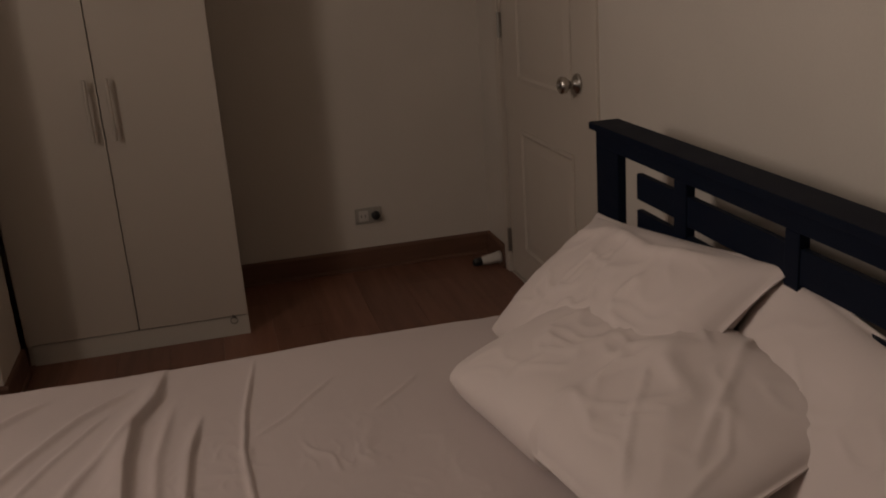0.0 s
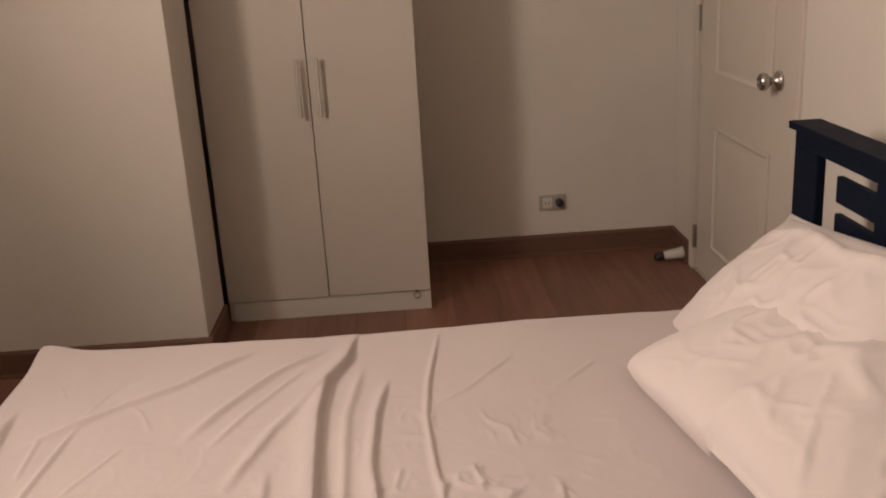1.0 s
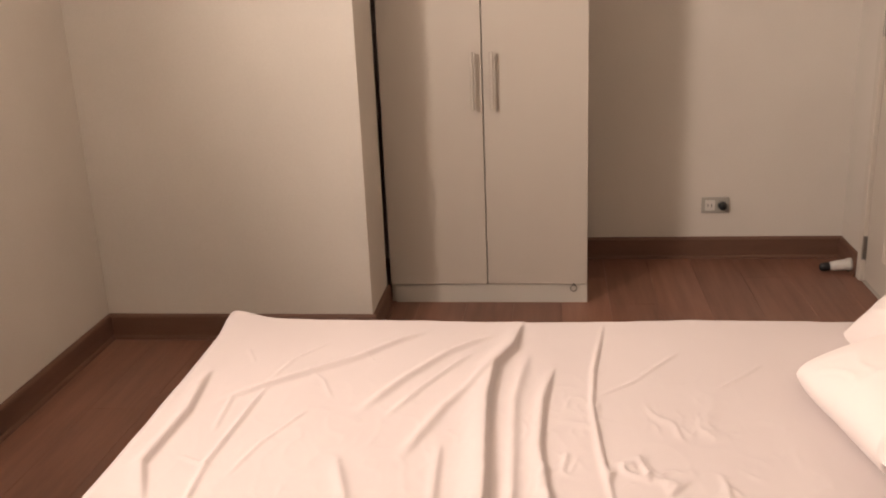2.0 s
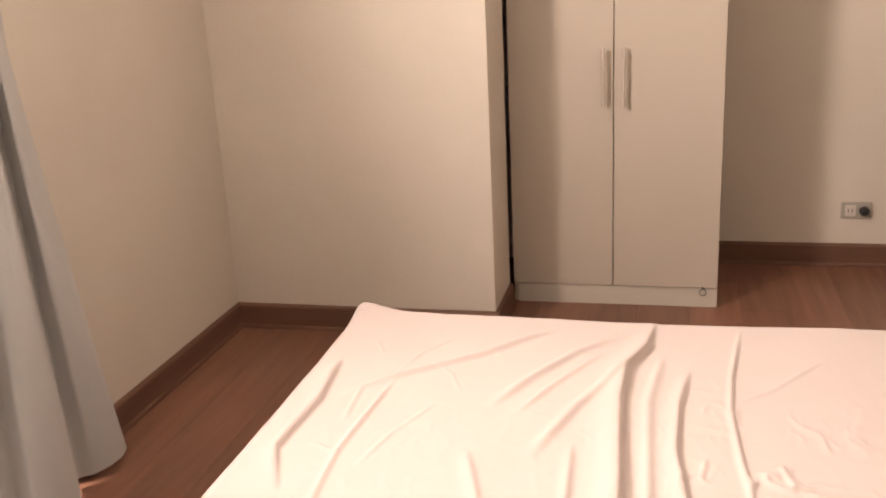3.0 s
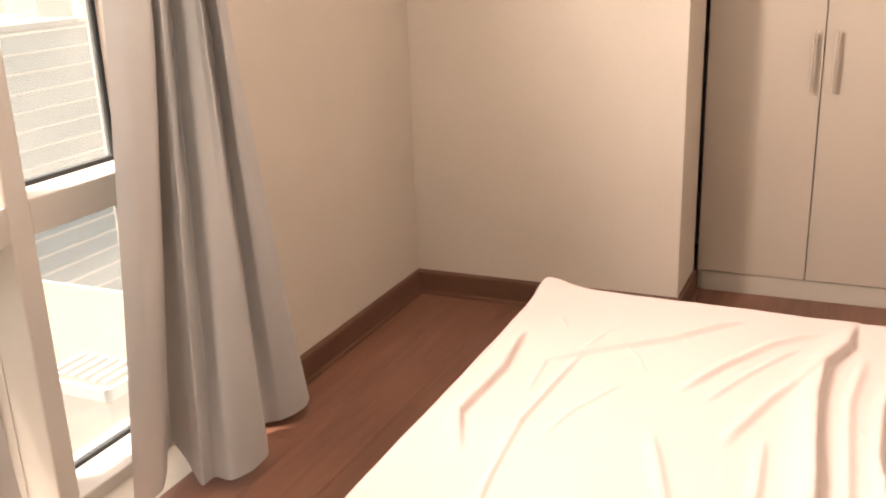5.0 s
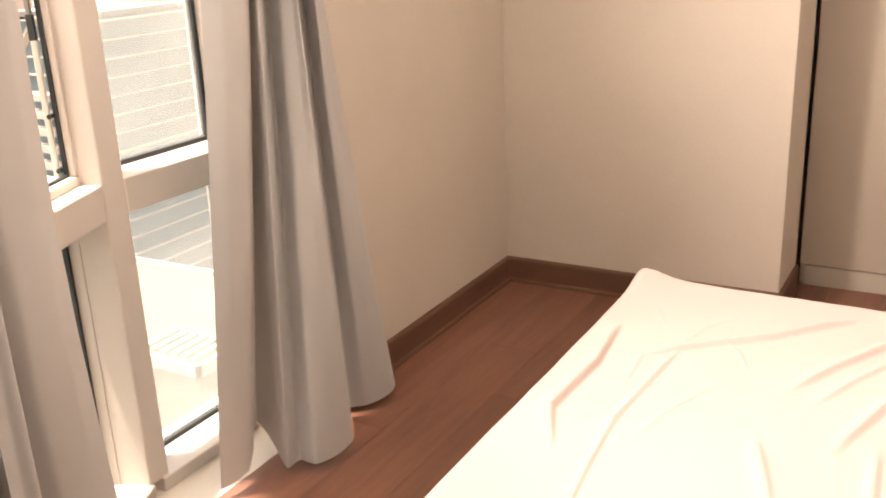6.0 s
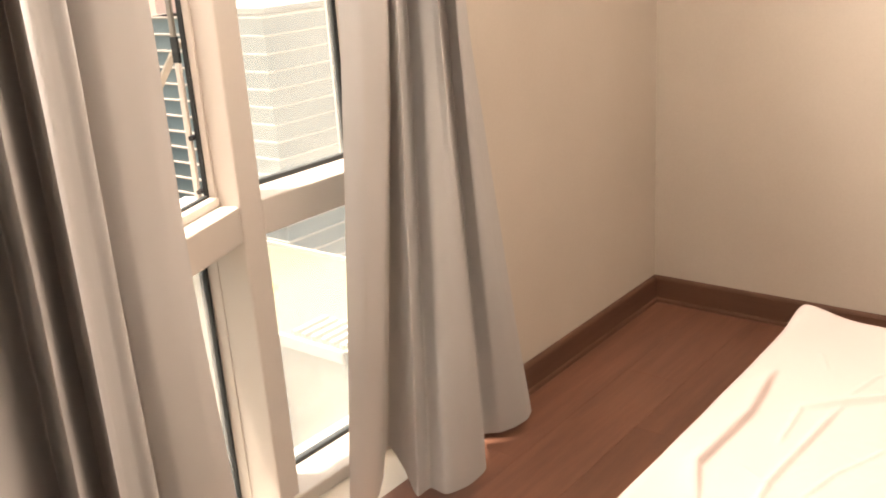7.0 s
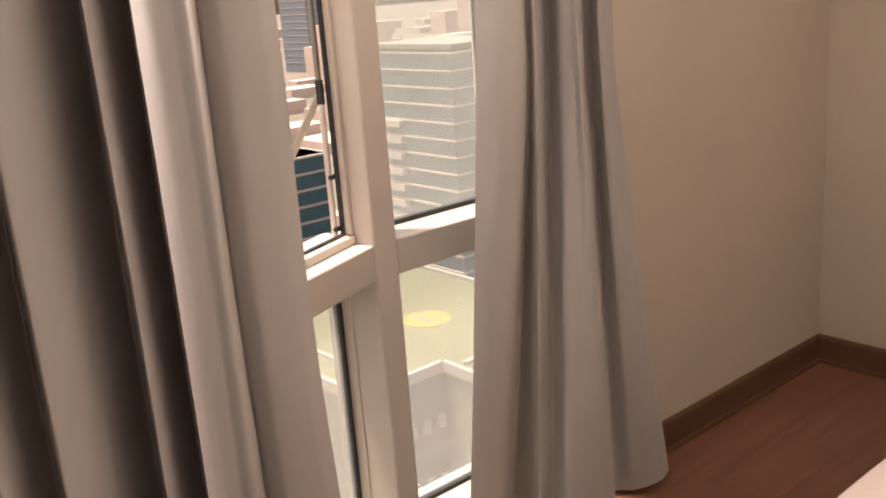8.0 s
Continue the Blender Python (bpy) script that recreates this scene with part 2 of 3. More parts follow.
corner = [(FX, MY1), (FX, MY0), tuple((BEND @ Vector((FX - 0.085, MY0, 0))).xy), (GX - 0.03, MY1)]
bm = prism(bmesh.new(), list(reversed(corner)), 0.03, WZ1 - 0.05)
bmesh.ops.recalc_face_normals(bm, faces=bm.faces)
bmesh.ops.bevel(bm, geom=list(bm.edges), offset=0.004, segments=2, affect="EDGES", profile=0.5)
part("mullion", bm, FRAME, win)
frame_bar("rail", (GX - 0.03, MY1, RZ0), (FX - 0.0015, WY1 - 0.06, RZ1))
frame_bar("jamb", (GX - 0.03, WY1 - 0.06, 0.0), (FX, WY1, WZ1))
frame_bar("window_sill", (GX - 0.06, MY1 - 0.03, -0.004), (FX + 0.012, WY1 - 0.06, 0.035))
frame_bar("head", (GX - 0.03, MY1, WZ1 - 0.06), (FX, WY1 - 0.06, WZ1))
# the bent half
frame_bar("rail", (GX - 0.03, WY0 + 0.06, RZ0), (FX - 0.0015, MY0 - 0.001, RZ1), bend=BEND)
frame_bar("jamb", (GX - 0.03, WY0, 0.0), (FX, WY0 + 0.06, WZ1), bend=BEND)
frame_bar("window_sill", (GX - 0.06, WY0 + 0.06, -0.004), (FX + 0.012, MY0 + 0.004, 0.033), bend=BEND)
frame_bar("head", (GX - 0.03, WY0 + 0.06, WZ1 - 0.06), (FX, MY0, WZ1), bend=BEND)
frame_bar("jamb", (GX - 0.03, MY0 - 0.003, 0.034), (FX - 0.08, MY0 + 0.03, RZ0 - 0.001), 0.002, BEND)
# the casing of the open sash: a sunk border on the mullion's side and along the rail
frame_bar("sash_casing", (FX - 0.082, MY0 - 0.010, RZ1 + 0.022), (FX - 0.055, MY0 - 0.001, WZ1 - 0.06), 0.002, BEND)
frame_bar("sash_casing", (GX - 0.02, WY0 + 0.06, RZ1 + 0.0005), (FX - 0.050, MY0 - 0.001, RZ1 + 0.022), 0.003, BEND)


def gasket(y0, y1, z0, z1, x=GX, w=0.012, bend=None, proud=0.012):
    bm = boxes(((x - 0.008, y0, z0), (x + proud, y0 + w, z1)), ((x - 0.008, y1 - w, z0), (x + proud, y1, z1)),
               ((x - 0.008, y0 + w, z0), (x + proud, y1 - w, z0 + w)), ((x - 0.008, y0 + w, z1 - w), (x + proud, y1 - w, z1)))
    if bend:
        bm.transform(bend)
    part("gasket", bm, GASKET, win)


def pane(y0, y1, z0, z1, bend=None):
    bm = boxes(((GX - 0.003, y0, z0), (GX + 0.003, y1, z1)))
    if bend:
        bm.transform(bend)
    ob = part("pane", bm, PANE, win, "dusty clear window glass")
    ob.visible_shadow = False
    gasket(y0, y1, z0, z1, bend=bend)


pane(MY1, WY1 - 0.06, RZ1, WZ1 - 0.06)
pane(MY1, WY1 - 0.06, 0.035, RZ0)
pane(WY0 + 0.06, MY0, 0.035, RZ0, BEND)
gasket(WY0 + 0.06, MY0 - 0.010, RZ1 + 0.022, WZ1 - 0.06, FX - 0.072, 0.006, BEND, 0.002)
# The slide of the open sash on the mullion's side, with its pins, and the stay.
frame_bar("sash_track", (FX - 0.100, MY0 - 0.024, RZ1 + 0.024), (FX - 0.086, MY0 - 0.014, 1.15), 0.003, BEND)
frame_bar("sash_track", (FX - 0.102, MY0 - 0.024, 1.15), (FX - 0.085, MY0 - 0.014, 1.205), 0.002, BEND, GASKET, "dark stay bracket")
frame_bar("sash_track", (FX - 0.100, MY0 - 0.024, 1.205), (FX - 0.088, MY0 - 0.014, 2.0), 0.002, BEND, DULL_STEEL)
for z in (0.862, 0.985):
    bm = tube(bmesh.new(), (FX - 0.083, MY0 - 0.030, z), (FX - 0.083, MY0 - 0.012, z), 0.006, 12)
    bm.transform(BEND)
    part("keeper", bm, BLACK, win)
SASH = BEND @ Matrix.Translation((GX - 0.01, 0, WZ1 - 0.08)) @ Matrix.Rotation(radians(38), 4, "Y")
bm = boxes(((-0.03, -3.385, -1.46), (0.005, -3.34, -0.01)), ((-0.03, MY0 - 0.055, -1.46), (0.005, MY0 - 0.012, -0.01)),
           ((-0.03, -3.34, -1.46), (0.005, MY0 - 0.055, -1.41)), ((-0.03, -3.34, -0.06), (0.005, MY0 - 0.055, -0.01)), bevel=0.003)
bm.transform(SASH)
sash = part("sash_frame", bm, FRAME, win)
bm = boxes(((-0.016, -3.34, -1.41), (-0.01, MY0 - 0.055, -0.06)))
bm.transform(SASH)
part("pane", bm, PANE, sash).visible_shadow = False
bm = bmesh.new()
a, b = Vector((-3.241, -2.763, 1.187)), Vector((-3.400, -2.786, 0.990))
m = Matrix.Translation((a + b) / 2) @ (b - a).to_track_quat("Z", "Y").to_matrix().to_4x4()
bmesh.ops.create_cube(bm, size=1, matrix=m @ Matrix.Diagonal((0.022, 0.006, (b - a).length, 1)))
tube(bm, a - Vector((0, 0.008, 0)), a + Vector((0, 0.012, 0)), 0.010)
part("stay", bm, SATIN, win, "slim metal window stay")


# ---------------------------------------------------------------- curtains
def glide(points, u):
    """A smooth line through plan points; u runs from 0 to 1."""
    n = len(points) - 1
    k = min(n - 1, int(u * n))
    f = u * n - k
    p = [Vector(points[max(0, min(n, k + d))]) for d in (-1, 0, 1, 2)]
    a, b = (p[2] - p[0]) * 0.38, (p[3] - p[1]) * 0.38
    return p[1] * (1 + 2 * f) * (1 - f) ** 2 + a * f * (1 - f) ** 2 + p[2] * f * f * (3 - 2 * f) + b * f * f * (f - 1)


def curtain(label, upper, lower, hem, rail, z_mid=1.21, head_z=2.46, rows=64, per=22, gather=0.4, power=1.12):
    """A hanging cloth, folded along one plan line at breast height and another at the hem, and gathered towards its rail."""
    cols = per * (len(upper) - 1)
    centre = Vector(upper[0]).lerp(Vector(upper[-1]), 0.5)
    along = Vector((rail[1][0] - rail[0][0], rail[1][1] - rail[0][1])).normalized()
    start = Vector(rail[0])
    bm = bmesh.new()
    grid = []
    for j in range(rows + 1):
        v = j / rows
        line = []
        for i in range(cols + 1):
            u = i / cols
            z = head_z + (hem(u) - head_z) * v
            a, b = glide(upper, u), glide(lower, u)
            w = max(0.0, (z_mid - z) / (z_mid - 0.03))
            p = a.lerp(b, min(1.0, w) ** power)
            if z > z_mid:
                up = (z - z_mid) / (head_z - z_mid)
                on_rail = start + along * (p - start).dot(along)
                p = p.lerp(on_rail, gather * up)
                p += along * (centre - p).dot(along) * 0.15 * up
            sway = noise.noise(Vector((u * len(upper) * 0.45, z * 1.1, centre.y)))
            crease = 0.0022 * noise.noise(Vector((u * len(upper) * 1.7, z * 5, 3.1)))
            line.append(bm.verts.new((p.x + 0.005 * sway + crease, p.y + 0.004 * noise.noise(Vector((u * 9, z * 1.6, 7))), z)))
        grid.append(line)
    for j in range(rows):
        for i in range(cols):
            bm.faces.new((grid[j][i], grid[j + 1][i], grid[j + 1][i + 1], grid[j][i + 1]))
    ob = thing("curtain", label, "curtain", group="window curtains")
    part("cloth", bm, CURTAIN, ob, smooth=True)
    ends = [start + along * (Vector(q) - start).dot(along) for q in (upper[0], upper[-1])]
    ends = [e + along * (centre - e).dot(along) * 0.15 for e in ends]
    tape = boxes(((0, -0.012, head_z - 0.01), ((ends[1] - ends[0]).length, 0.012, head_z + 0.05)), bevel=0.004)
    way = (ends[1] - ends[0]).normalized()
    tape.transform(Matrix.Translation((*ends[0], 0)) @ Matrix.Rotation(math.atan2(way.y, way.x), 4, "Z"))
    part("heading_tape", tape, CURTAIN, ob)


RAIL_A = ((-2.875, -2.68), (-2.875, -2.05))
RAIL_B = ((-2.775, -3.12), (-2.487, -3.85))
curtain("grey-beige cloth curtain hanging in deep folds, drawn aside",
        [(-2.90, -2.607), (-2.86, -2.579), (-2.845, -2.528), (-2.90, -2.448), (-2.985, -2.345), (-2.865, -2.472), (-2.85, -2.467), (-2.945, -2.330), (-2.87, -2.381),
         (-2.835, -2.374), (-2.815, -2.375), (-2.93, -2.222), (-2.955, -2.168), (-2.87, -2.25), (-2.865, -2.234), (-2.90, -2.169), (-2.955, -2.088)],
        [(-2.963, -2.668), (-2.949, -2.627), (-2.95, -2.576), (-2.99, -2.512), (-3.035, -2.448), (-2.935, -2.484), (-2.872, -2.515), (-2.862, -2.475), (-2.806, -2.477),
         (-2.784, -2.421), (-2.792, -2.332), (-2.859, -2.239), (-2.906, -2.18), (-2.869, -2.148), (-2.846, -2.095), (-2.847, -2.038), (-2.866, -1.992)],
        hem=lambda u: 0.03 + 0.008 * math.sin(9 * u) ** 2 + 0.055 * math.exp(-((u - 0.26) / 0.05) ** 2), rail=RAIL_A)
SAW = [(-2.802, -3.128), (-2.791, -3.168), (-2.806, -3.227), (-2.849, -3.24), (-2.865, -3.241), (-2.762, -3.298), (-2.665, -3.352), (-2.673, -3.374), (-2.653, -3.409),
       (-2.595, -3.449), (-2.504, -3.501), (-2.6, -3.462), (-2.677, -3.432), (-2.6, -3.49), (-2.491, -3.563), (-2.584, -3.531), (-2.658, -3.507), (-2.563, -3.584),
       (-2.468, -3.661), (-2.444, -3.695), (-2.539, -3.673), (-2.596, -3.665), (-2.498, -3.722), (-2.417, -3.764), (-2.497, -3.752), (-2.552, -3.749)]
curtain("grey-beige cloth curtain in deep folds beside the open sash", SAW, [(x, y + 0.05 * max(0.0, 1 - k / 6)) for k, (x, y) in enumerate(SAW)],
        hem=lambda u: 0.025, rail=RAIL_B, per=18, gather=0.25, power=2.6)
rod = thing("curtain_rod", "slim white curtain rod above the window, bent with the wall", "curtain rod")
part("pole", tube(tube(bmesh.new(), (-2.865, -2.86, 2.525), (-2.865, -2.05, 2.525), 0.012), (-2.865, -2.86, 2.525), (-2.46, -3.91, 2.525), 0.012), FRAME, rod)
part("bracket", boxes(((XL, -2.162, 2.505), (-2.85, -2.138, 2.517))), FRAME, rod)
part("bracket", boxes(((-2.80, -3.472, 2.505), (-2.63, -3.448, 2.517))), FRAME, rod)

# ---------------------------------------------------------------- door
door = tagged(thing("door_1", "closed cream panel door with a round steel knob", "door"), kind="structure")
LY0, LY1 = -1.275, -0.325
part("door_frame", boxes(((-0.012, DY1 - 0.05, 0), (0.12, DY1, DH)), ((-0.012, DY0, 0), (0.12, DY0 + 0.05, DH)), ((-0.012, DY0 + 0.05, DH - 0.05), (0.12, DY1 - 0.05, DH)),
                         bevel=0.004), DOOR_PAINT, door)
leaf = part("door_leaf", boxes(((0.006, LY0, 0.012), (0.046, LY1, DH - 0.055)), bevel=0.002), DOOR_PAINT, door)


def door_panel(y0, y1, z0, z1):
    """A raised field inside a sunk moulding."""
    bm = bmesh.new()
    rings = []
    for inset, x in ((0, 0.0055), (0.0, 0.001), (0.014, -0.001), (0.024, 0.0045), (0.036, 0.005), (0.065, 0.002)):
        rings.append([bm.verts.new((x, y, z)) for y, z in ((y0 + inset, z0 + inset), (y1 - inset, z0 + inset), (y1 - inset, z1 - inset), (y0 + inset, z1 - inset))])
    for p, q in zip(rings, rings[1:]):
        for k in range(4):
            bm.faces.new((p[k], q[k], q[(k + 1) % 4], p[(k + 1) % 4]))
    bm.faces.new(list(reversed(rings[-1])))
    bmesh.ops.recalc_face_normals(bm, faces=bm.faces)
    part("door_panel", bm, DOOR_PAINT, leaf)


door_panel(LY0 + 0.19, LY1 - 0.19, 0.14, 0.655)
door_panel(LY0 + 0.19, LY1 - 0.19, 0.845, 1.9)
for z in (0.145, 1.05, 1.88):
    part("hinge", tube(boxes(((-0.002, -0.330, z - 0.05), (0.004, -0.300, z + 0.05))), (-0.004, -0.318, z - 0.05), (-0.004, -0.318, z + 0.05), 0.007), DULL_STEEL, door, "dull steel hinge")
KNOB = Matrix.Translation((0.006, -1.14, 0.905)) @ Matrix.Rotation(radians(-90), 4, "Y")
knob = part("door_knob", lathe(bmesh.new(), [(0.033, 0), (0.034, 0.006), (0.03, 0.012), (0.014, 0.017), (0.012, 0.03), (0.018, 0.036), (0.027, 0.046), (0.029, 0.057),
                                        (0.026, 0.066), (0.018, 0.070), (0.016, 0.068)], KNOB), STEEL, door, "round brushed-steel door knob", True)
part("lock_button", lathe(bmesh.new(), [(0.006, 0.066), (0.006, 0.073), (0.004, 0.075)], KNOB, 12), DULL_STEEL, knob)

# ---------------------------------------------------------------- wardrobe
WX0, WX1, WYF = -1.940, -1.140, -0.582
wardrobe = thing("wardrobe", "tall cream two-door wardrobe with steel bar handles", "wardrobe", (0, 0, 0))
part("side_panel", boxes(((WX0, WYF + 0.02, 0), (WX0 + 0.018, -0.035, 1.95)), bevel=0.001), MELAMINE, wardrobe)
part("side_panel", boxes(((WX1 - 0.018, WYF + 0.02, 0), (WX1, -0.035, 1.95)), bevel=0.001), MELAMINE, wardrobe)
part("top_panel", boxes(((WX0 + 0.018, WYF + 0.02, 1.93), (WX1 - 0.018, -0.035, 1.95))), MELAMINE, wardrobe)
part("bottom_panel", boxes(((WX0 + 0.018, WYF + 0.03, 0.08), (WX1 - 0.018, -0.035, 0.098))), MELAMINE, wardrobe)
part("back_panel", boxes(((WX0 + 0.018, -0.042, 0.098), (WX1 - 0.018, -0.036, 1.93))), MELAMINE_EDGE, wardrobe)
part("plinth", boxes(((WX0 + 0.018, WYF + 0.0075, 0), (WX1 - 0.0005, WYF + 0.0195, 0.078)), bevel=0.001), MELAMINE_EDGE, wardrobe, "pale plinth board")
SEAM = -1.541
for y0, y1, hx in ((WX0 + 0.001, SEAM - 0.002, SEAM - 0.036), (SEAM + 0.002, WX1 - 0.001, SEAM + 0.038)):
    d = part("wardrobe_door", boxes(((y0, WYF, 0.082), (y1, WYF + 0.018, 1.948)), bevel=0.0015), MELAMINE, wardrobe)
    bm = tube(bmesh.new(), (hx, WYF - 0.032, 0.80), (hx, WYF - 0.032, 1.015), 0.0065)
    for z in (0.835, 0.98):
        tube(bm, (hx, WYF - 0.032, z), (hx, WYF, z), 0.0045, 12)
    part("handle", bm, SATIN, d, "slim steel bar handle")

ring = thing("key_ring", "small dark wire ring hanging from the wardrobe door", "ring", (-1.195, WYF - 0.004, 0.065))
bm = bmesh.new()
for k in range(20):
    a0, a1 = 2 * math.pi * k / 20, 2 * math.pi * (k + 1) / 20
    tube(bm, (0.013 * math.cos(a0), 0, 0.013 * math.sin(a0)), (0.013 * math.cos(a1), 0, 0.013 * math.sin(a1)), 0.0014, 6)
part("loop", bm, BLACK, ring)
part("hook", tube(bmesh.new(), (0.006, 0.002, 0.012), (-0.004, 0.0, 0.022), 0.0018, 8), BLACK, ring)

# ---------------------------------------------------------------- outlet, door stop
outlet = thing("wall_outlet", "grey plastic wall outlet with a black plug", "outlet", (-0.556, 0, 0.248))
plate = part("plate", boxes(((-0.06, -0.008, -0.036), (0.06, 0.0, 0.036)), bevel=0.003), PLATE, outlet)
part("socket", boxes(((-0.045, -0.0105, -0.024), (-0.002, -0.0075, 0.024)), bevel=0.001), PLASTIC, outlet)
part("socket_slot", boxes(((-0.034, -0.0115, -0.008), (-0.031, -0.0100, 0.008)), ((-0.018, -0.0115, -0.008), (-0.015, -0.0100, 0.008))), BLACK, outlet)
part("plug", lathe(bmesh.new(), [(0.019, 0), (0.019, 0.02), (0.015, 0.028), (0.009, 0.03)],
                   Matrix.Translation((0.03, -0.008, 0.0)) @ Matrix.Rotation(radians(90), 4, "X")), BLACK, outlet, "round black plug", True)

stop = thing("door_stop", "white plastic door stop with a dark rubber tip on the baseboard", "door stop", (-0.014, -0.212, 0.038))
TILT = Matrix.Rotation(radians(-96), 4, "Y")
part("stem", lathe(bmesh.new(), [(0.027, 0), (0.027, 0.012), (0.023, 0.03), (0.022, 0.06), (0.019, 0.082), (0.015, 0.09)], TILT), PLASTIC, stop, "", True)
part("rubber_tip", lathe(bmesh.new(), [(0.015, 0.089), (0.019, 0.093), (0.018, 0.118), (0.013, 0.130)], TILT), BLACK, stop, "dark rubber tip", True)

# ---------------------------------------------------------------- bed
BX0, BX1, BY0, BY1, BZ = -2.152, -0.245, -3.54, -1.875, 0.455   # the mattress
bed = thing("bed", "bed with a navy-black slatted wooden headboard", "bed")
HX0, HX1 = -0.238, -0.216
HY0, HY1 = -3.552, -1.858


def board(name, y0, y1, z0, z1, x0=HX0, x1=HX1):
    return part(name, boxes(((x0, y0, z0), (x1, y1, z1)), bevel=0.002), NAVY, bed)


board("top_cap", HY0 - 0.012, HY1 + 0.012, 0.897, 0.915, HX0 - 0.014, HX1 + 0.045)
board("top_rail", HY0, HY1, 0.856, 0.897)
board("bottom_rail", HY0, HY1, 0.30, 0.56)
for s in (1, -1):
    def yy(a, b):
        return sorted((HY1 - a, HY1 - b)) if s > 0 else sorted((HY0 + a, HY0 + b))
    board("post", *yy(0.0, 0.132), 0.0, 0.856)
    board("upright", *yy(0.418, 0.472), 0.56, 0.856)
    for z0, z1 in ((0.768, 0.829), (0.56, 0.742)):
        board("slat", *yy(0.230, 0.418), z0, z1, HX0 + 0.003, HX1 - 0.003)
        board("slat", *yy(0.472, 0.826), z0 - (0.004 if z1 > 0.8 else 0), z1, HX0 + 0.003, HX1 - 0.003)
board("upright", HY0 + 0.826, HY1 - 0.826, 0.56, 0.856)
for y in (BY0 + 0.04, BY1 - 0.065):
    board("side_rail", y, y + 0.025, 0.14, 0.26, BX0 + 0.04, HX0)
board("foot_rail", BY0 + 0.065, BY1 - 0.065, 0.14, 0.26, BX0 + 0.04, BX0 + 0.065)
for y in (BY0 + 0.07, BY1 - 0.12):
    board("leg", y, y + 0.05, 0.0, 0.14, BX0 + 0.07, BX0 + 0.12)
part("slat_base", boxes(((BX0 + 0.066, BY0 + 0.066, 0.2), (HX0 - 0.002, BY1 - 0.066, 0.235))), NAVY, bed)
tagged(part("mattress", boxes(((BX0 + 0.02, BY0 + 0.02, 0.237), (BX1, BY1 - 0.02, BZ - 0.02)), bevel=0.03, segments=3), SHEET), "thick white mattress on the bed base", "mattress")


def ridge(p, pts, width, height, sharp=1.0):
    """The height that a fold along the line pts adds at p; it fades at both ends."""
    best, at = 9.0, 0.0
    total = sum((Vector(b) - Vector(a)).length for a, b in zip(pts, pts[1:]))
    run = 0.0
    for a, b in zip(pts, pts[1:]):
        a, b = Vector(a), Vector(b)
        d = b - a
        t = max(0.0, min(1.0, (p - a).dot(d) / d.length_squared))
        q = a + d * t
        dist = (p - q).length
        if dist < best:
            side = d.x * (p.y - a.y) - d.y * (p.x - a.x)
            best, at, sgn = dist, (run + d.length * t) / total, (1 if side < 0 else -1)
        run += d.length
    fade = min(1.0, at / 0.15 + 0.05, (1 - at) / 0.2 + 0.05)
    w = width * (0.75 if sgn > 0 else 0.7 * sharp)
    return height * fade * math.exp(-(best / w) ** 2)


